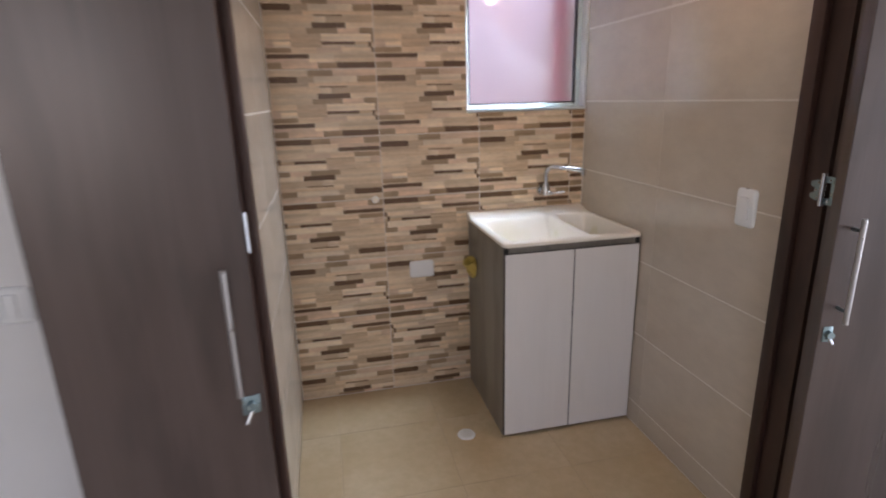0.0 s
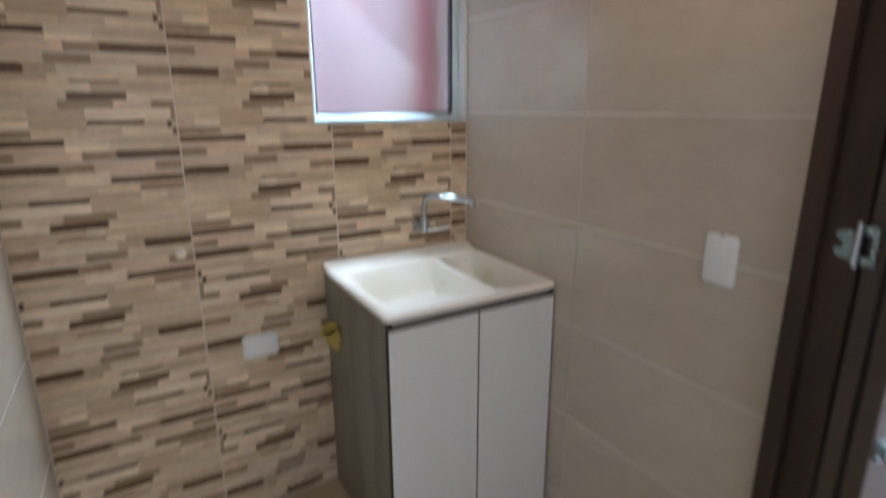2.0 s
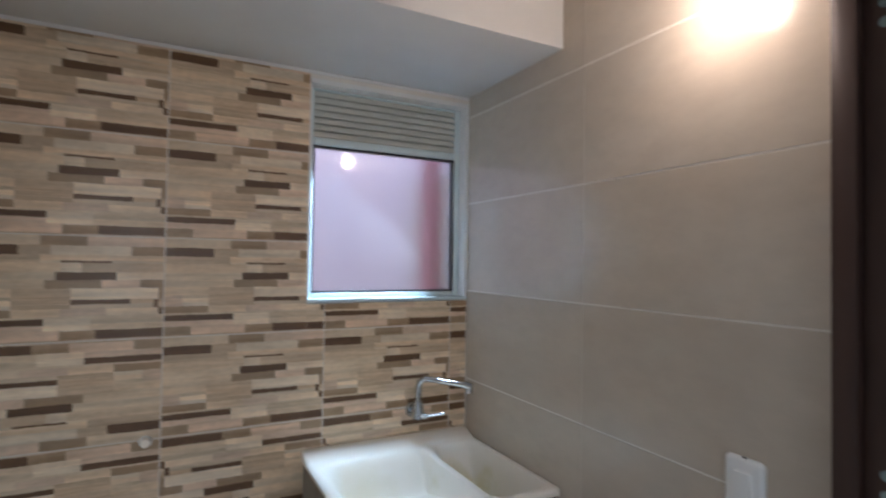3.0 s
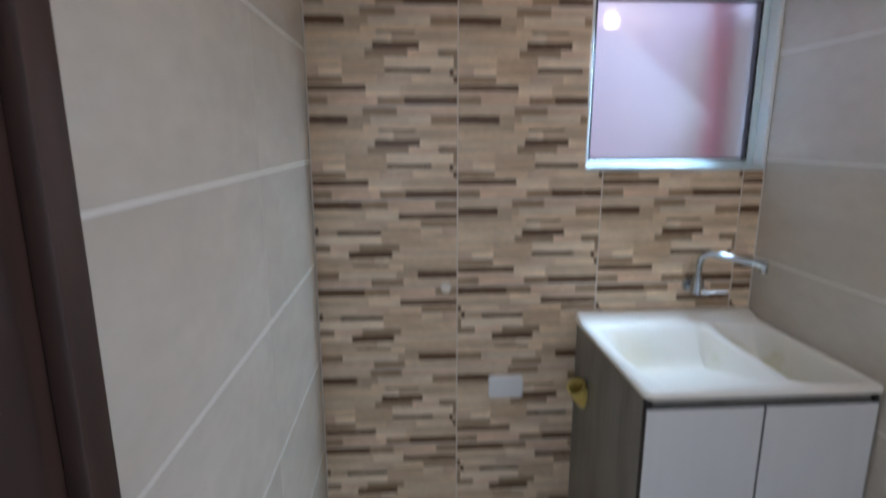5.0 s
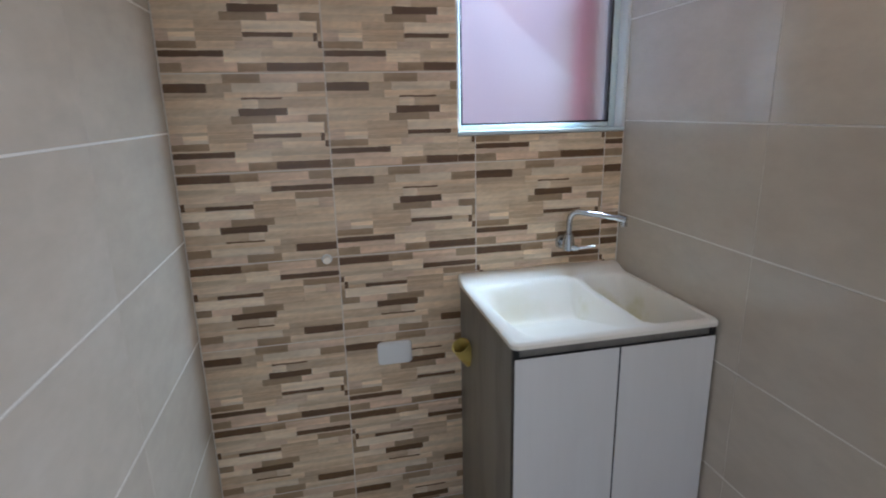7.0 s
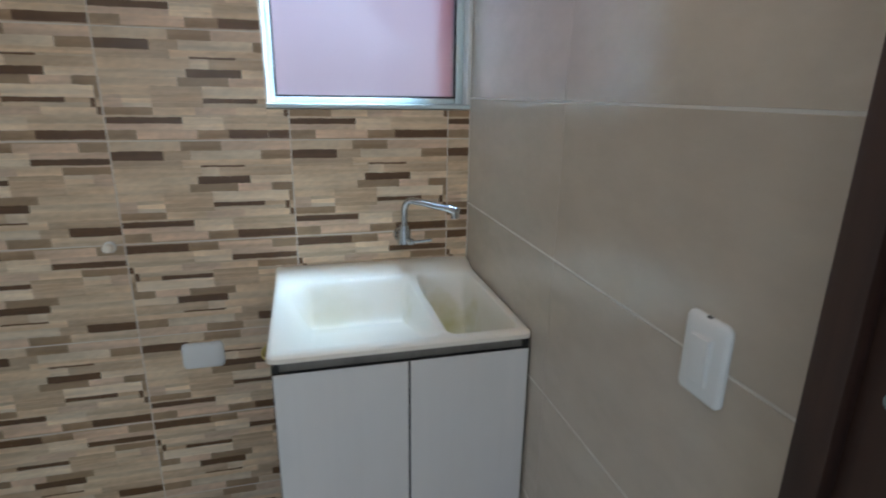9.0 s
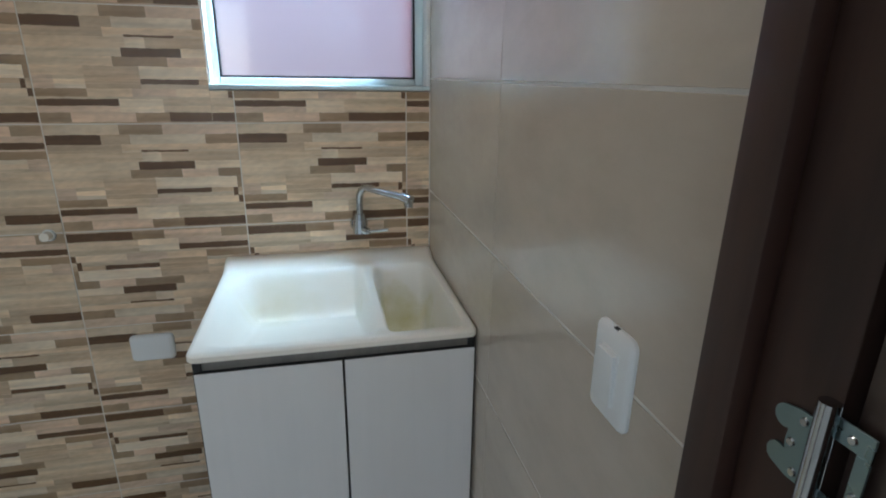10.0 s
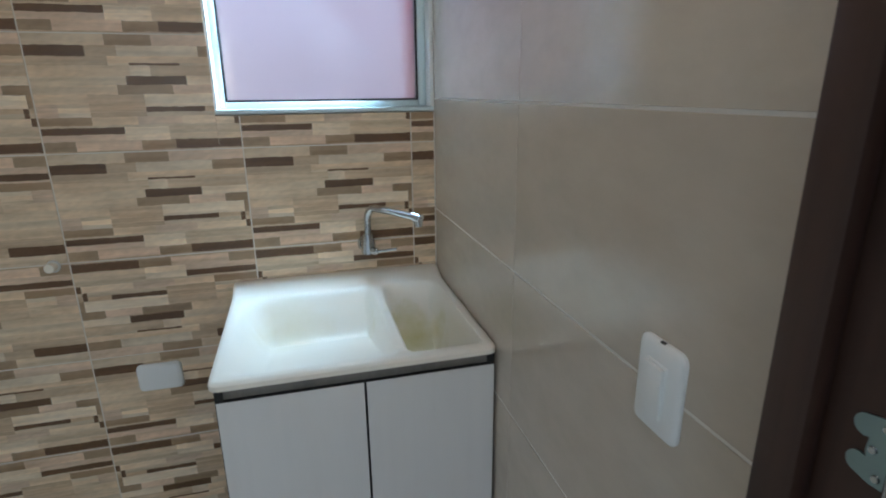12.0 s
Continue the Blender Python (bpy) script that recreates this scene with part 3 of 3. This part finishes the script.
def folding_door(x, s, xfree, yfree, angle, width, label):
    th = thing("folding_door", label, "door", "folding doors of the laundry")
    th_in, h0, h1 = 0.034, 0.012, 2.02

    def leaf(ox, oy, ang, name, cut=0.0):
        bm = box((0, 0, h0), (width - cut, th_in, h1), 0.0015, 1)
        m = Matrix.Translation((ox, oy, 0)) @ Matrix.Diagonal((s, 1, 1, 1)) @ Matrix.Rotation(radians(-ang), 4, "Z")
        return part(name, turned(bm, m), WOOD, th), m

    back, mb = leaf(x + s * 0.0005, 1.063, angle * 0.75, "hinged_leaf", 0.035)
    front, mf = leaf(xfree, yfree, angle, "handle_leaf")
    # bar handle with two standoffs
    hx = 0.036 if s > 0 else 0.050
    hd = bmesh.new()
    add_tube(hd, [(hx, -0.034, 0.872), (hx, -0.034, 0.95), (hx, -0.034, 1.06), (hx, -0.034, 1.136)], 0.0062, 16)
    bar = part("handle", turned(hd, mf), ALU, front, "brushed metal bar handle")
    for z in (0.902, 1.106):
        part("standoff", turned(rod((hx, 0.0005, z), (hx, -0.031, z), 0.0045, seg=12), mf), STEEL, bar)
    lx = 0.0 if s > 0 else 0.008
    mf = mf @ Matrix.Translation((lx, 0, 0))
    lk = turned(box((0.010 if s > 0 else 0.004, -0.003, 0.810), (0.034 if s > 0 else 0.040, 0.0002, 0.852), 0.002), mf)
    lock = part("lock_plate", lk, STEEL, front, "small zinc lock plate")
    part("cylinder", turned(rod((0.022, -0.002, 0.832), (0.022, -0.016, 0.832), 0.010, 0.009), mf), STEEL, lock)
    part("bolt_knob", turned(rod((0.022, -0.010, 0.824), (0.027 if s > 0 else 0.036, -0.016, 0.810 if s > 0 else 0.798), 0.0048), mf), CHROME, lock)
    for z in (0.125, 1.182, 1.915):
        hg = part("hinge", flip(rod((0, 0, -0.042), (0, 0, 0.042), 0.0068, seg=16), s, x - s * 0.0055, 1.106, z), CHROME, th, "zinc-plated butterfly hinge")
        part("frame_plate", flip(hinge_plate(0.036, 0.053, True), s, x - s * 0.0022, 1.108, z - 0.004), STEEL, hg)
        part("leaf_plate", flip(turned(hinge_plate(0.027, 0.072, False), Matrix.Rotation(math.pi, 4, "Z")), s, x - s * 0.0004, 1.104, z - 0.002), STEEL, hg)
        for y, dz in ((1.121, 0.016), (1.121, -0.024), (1.127, -0.004)):
            part("screw", flip(rod((0, 0, 0), (-0.0014, 0, 0), 0.0034, 0.0026, 10), s, x - s * 0.0024, y, z + dz), CHROME, hg)
        for y, dz in ((1.090, 0.025), (1.081, -0.010), (1.090, -0.029)):
            part("screw", flip(rod((0, 0, 0), (-0.0014, 0, 0), 0.0034, 0.0026, 10), s, x - s * 0.0020, y, z + dz), CHROME, hg)
    return th


folding_door(JR, 1, 1.226, 1.004, 13.0, 0.375, "dark brown folding door, folded open beside the laundry doorway")
folding_door(JL, -1, -0.121, 1.050, 13.0, 0.345, "dark brown folding door, folded open against the white wall")

# ---- tiles, last ----


def plain_tile(w, h, t=G - 0.0002, e=0.0005):
    """A tile in the xz plane, front at y=0, softened front edge; origin at its lower corner."""
    bm = bmesh.new()
    rings = [[(0, t, 0), (w, t, 0), (w, t, h), (0, t, h)], [(0, e, 0), (w, e, 0), (w, e, h), (0, e, h)], [(e, 0, e), (w - e, 0, e), (w - e, 0, h - e), (e, 0, h - e)]]
    vs = [[bm.verts.new(c) for c in r] for r in rings]
    for a, b in zip(vs, vs[1:]):
        for k in range(4):
            bm.faces.new((a[k], a[(k + 1) % 4], b[(k + 1) % 4], b[k]))
    bm.faces.new(vs[2])
    return bm


STRIPS = (
    (9.0, "c15 m9 p16"), (9.0, "D11 t6 L16 m7"), (5.5, "t15 c25"), (2.0, "t15 c4 D10 c11"), (9.0, "c19 L4 t17"),
    (7.5, "c18 D12 L10"), (8.0, "c16 m11 p8 m5"), (8.0, "c10 t11 L18 m1"), (3.0, "p4 c6 t11 L18 m1"), (4.5, "p4 L6 t11 D12 t5 D1 t1"),
    (4.0, "p4 L6 t11 c17 D1 c1"), (7.0, "m10 c9 p9 L11 D1"), (2.0, "c40"), (6.0, "D16 L9 c15"), (6.0, "p16 L9 c15"),
    (8.5, "m6 p13 m7 D14"), (1.0, "t20 p20"),
)
TONES = {"L": (0.86, 0.70, 0.52), "c": (0.77, 0.60, 0.42), "p": (0.75, 0.56, 0.41), "t": (0.64, 0.47, 0.315), "m": (0.39, 0.265, 0.16), "D": (0.155, 0.078, 0.034)}


def strip_cells():
    """Cells of the print: u0, u1, v0, v1 in 0..1 from the lower corner, and a tone."""
    rng = random.Random(7)
    cells, top = [], 100.0
    for h, text in STRIPS:
        u = 0
        for word in text.split():
            n = int(word[1:])
            k = rng.uniform(0.9, 1.1)
            w = rng.uniform(0.97, 1.03)
            c = TONES[word[0]]
            cells.append((u / 40, (u + n) / 40, (top - h) / 100, top / 100, (c[0] * k * w, c[1] * k, c[2] * k / w)))
            u += n
        top -= h
    return cells


CELLS = strip_cells()


def wander(x, z):
    """Smooth unevenness of the cut edges, in the plane of the tile."""
    return 0.0005 * math.sin(47 * x + 190 * z) + 0.0004 * math.sin(211 * x - 310 * z + 1.0) + 0.0004 * math.sin(390 * x + 95 * z)


def deco_tile(u0, u1, v0, v1, turn, open_side):
    """The part u0..u1, v0..v1 of the printed tile, turned by half a turn or not; open_side runs on without a joint."""
    w, h, e = (u1 - u0) * TW - 0.003, (v1 - v0) * TH - 0.003, 0.0005
    w += 0.0015 * len(open_side)
    rng = random.Random(int(1000 * u0) + int(1e5 * v0) + 7 * turn)
    verts, faces, tones = [], [], []

    def quad(cs, cols):
        n = len(verts)
        verts.extend(cs)
        faces.append((n, n + 1, n + 2, n + 3))
        tones.extend(cols)

    base = TONES["t"]
    quad([(e, 0.00015, e), (w - e, 0.00015, e), (w - e, 0.00015, h - e), (e, 0.00015, h - e)], [base] * 4)
    for a0, a1, b0, b1, c in CELLS:
        if turn:
            a0, a1, b0, b1 = 1 - a1, 1 - a0, 1 - b1, 1 - b0
        a0, a1, b0, b1 = max(a0, u0), min(a1, u1), max(b0, v0), min(b1, v1)
        if a1 - a0 < 1e-4 or b1 - b0 < 1e-4:
            continue
        x0, x1 = (e + (w - 2 * e) * (a - u0) / (u1 - u0) for a in (a0, a1))
        z0, z1 = (e + (h - 2 * e) * (b - v0) / (v1 - v0) for b in (b0, b1))
        nx, nz = max(2, round((x1 - x0) / 0.012)), (3 if z1 - z0 > 0.008 else 1)
        # each strip is a sawn lath: tone drifts along it, and its rows differ a little
        drift, rows = rng.uniform(-0.10, 0.10), [rng.uniform(0.88, 1.10) for _ in range(nz + 1)]
        grid = []
        for j in range(nz + 1):
            line = []
            for i in range(nx + 1):
                x, z = x0 + (x1 - x0) * i / nx, z0 + (z1 - z0) * j / nz
                if e * 2 < z < h - e * 2:
                    z = min(max(z + wander(x + u0 * TW, z + v0 * TH), e), h - e)
                k = rows[j] * (1 + drift * (2 * i / nx - 1)) * rng.uniform(0.93, 1.07)
                line.append(((x, 0, z), (c[0] * k, c[1] * k, c[2] * k)))
            grid.append(line)
        for j in range(nz):
            for i in range(nx):
                four = (grid[j][i], grid[j][i + 1], grid[j + 1][i + 1], grid[j + 1][i])
                quad([p for p, _ in four], [q for _, q in four])
    t = G - 0.0002
    for p, q in (((0, 0), (w, 0)), ((w, 0), (w, h)), ((w, h), (0, h)), ((0, h), (0, 0))):
        def inner(r):
            return (min(max(r[0], e), w - e), 0, min(max(r[1], e), h - e))
        quad([(p[0], e, p[1]), (q[0], e, q[1]), inner(q), inner(p)], [base] * 4)
        quad([(p[0], t, p[1]), (q[0], t, q[1]), (q[0], e, q[1]), (p[0], e, p[1])], [base] * 4)
    me = bpy.data.meshes.new("strip_tile")
    me.from_pydata(verts, [], faces)
    lay = me.attributes.new("tone", "FLOAT_COLOR", "POINT")
    for d, c in zip(lay.data, tones):
        d.color = (*c, 1)
    me.materials.append(DECO)
    return me


cache = {}


def deco_piece(x, z, u0, u1, v0, v1, turn, open_side=""):
    key = (round(u0, 3), round(u1, 3), round(v0, 3), round(v1, 3), turn, open_side)
    if key not in cache:
        cache[key] = deco_tile(u0, u1, v0, v1, turn, open_side)
    ob = new("strip_tile", cache[key])
    ob.parent = wall_north
    ob.location = (x + (0.0 if "l" in open_side else 0.0015), YB, z + 0.0015)


COLS = [0.294 + TW * k for k in (-1, 0, 1, 2)]
ROWZ0 = 0.9945 - 4 * TH
for r in range(8):
    z0, z1 = ROWZ0 + r * TH, ROWZ0 + (r + 1) * TH
    for c, x in enumerate(COLS):
        x0, x1 = max(x, XL + 0.001), min(x + TW, XR - 0.001)
        zz0, zz1 = max(z0, 0.002), min(z1, ZS - 0.009)
        turn = r in (3, 1) or (r == 4 and c == 0)
        spans = [(x0, x1, zz0, zz1, "")]
        if z1 > WZ0 and x1 > WX0:
            # the tile is notched round the window's corner
            spans = []
            notched = z0 < WZ0
            if x0 < WX0 - 0.01:
                spans.append((x0, WX0, zz0, zz1, "r" if notched else ""))
            if notched:
                spans.append((max(x0, WX0), x1, zz0, WZ0 - 0.002, "l" if x0 < WX0 - 0.01 else ""))
        for a, b, p, q_, side in spans:
            if q_ - p > 0.01 and b - a > 0.01:
                deco_piece(a, p, (a - x) / TW, (b - x) / TW, (p - z0) / TH, (q_ - z0) / TH, turn, side)


def wall_tiles(parent, x, side, y_joint, y0, y1):
    """Large plain tiles on a side wall, running bond off; side: -1 faces west, 1 faces east."""
    ys = sorted({y0, y1, *[y_joint + SW * k for k in range(-3, 4) if y0 + 0.02 < y_joint + SW * k < y1 - 0.02]})
    zs = [0.002] + [1.403 + SH * k for k in range(-4, 4) if 0.02 < 1.403 + SH * k < ZC - 0.02] + [ZC]
    meshes = {}
    for a, b in zip(ys, ys[1:]):
        for p, q_ in zip(zs, zs[1:]):
            key = (round(b - a, 4), round(q_ - p, 4))
            if key not in meshes:
                meshes[key] = mesh_of("wall_tile", plain_tile(b - a - 0.0018, q_ - p - 0.0048), GREY_TILE, False)
            ob = new("wall_tile", meshes[key])
            ob.parent = parent
            if side < 0:
                ob.matrix_basis = Matrix.Translation((x, b - 0.0009, p + 0.0024)) @ Matrix.Rotation(radians(-90), 4, "Z")
            else:
                ob.matrix_basis = Matrix.Translation((x, a + 0.0009, p + 0.0024)) @ Matrix.Rotation(radians(90), 4, "Z")


wall_tiles(wall_east, XR, -1, 1.828, YT + 0.005, YB - 0.001)
wall_tiles(wall_west, XL, 1, 1.893, YT + 0.005, YB - 0.001)

FT = 0.45
fx = [XL + 0.001] + [0.905 - FT * k for k in (2, 1, 0)] + [XR - 0.001]
fy = [1.172] + [1.668 + FT * k for k in (0, 1)] + [YB - 0.001]
fmesh = {}
for a, b in zip(fx, fx[1:]):
    for p, q_ in zip(fy, fy[1:]):
        key = (round(b - a, 4), round(q_ - p, 4))
        if key not in fmesh:
            fmesh[key] = mesh_of("floor_tile", turned(plain_tile(b - a - 0.002, q_ - p - 0.002), Matrix.Rotation(radians(-90), 4, "X")), FLOOR_TILE, False)
        ob = new("floor_tile", fmesh[key])
        ob.parent = floor
        ob.location = (a + 0.001, q_ - 0.001 - (q_ - p - 0.002), 0)
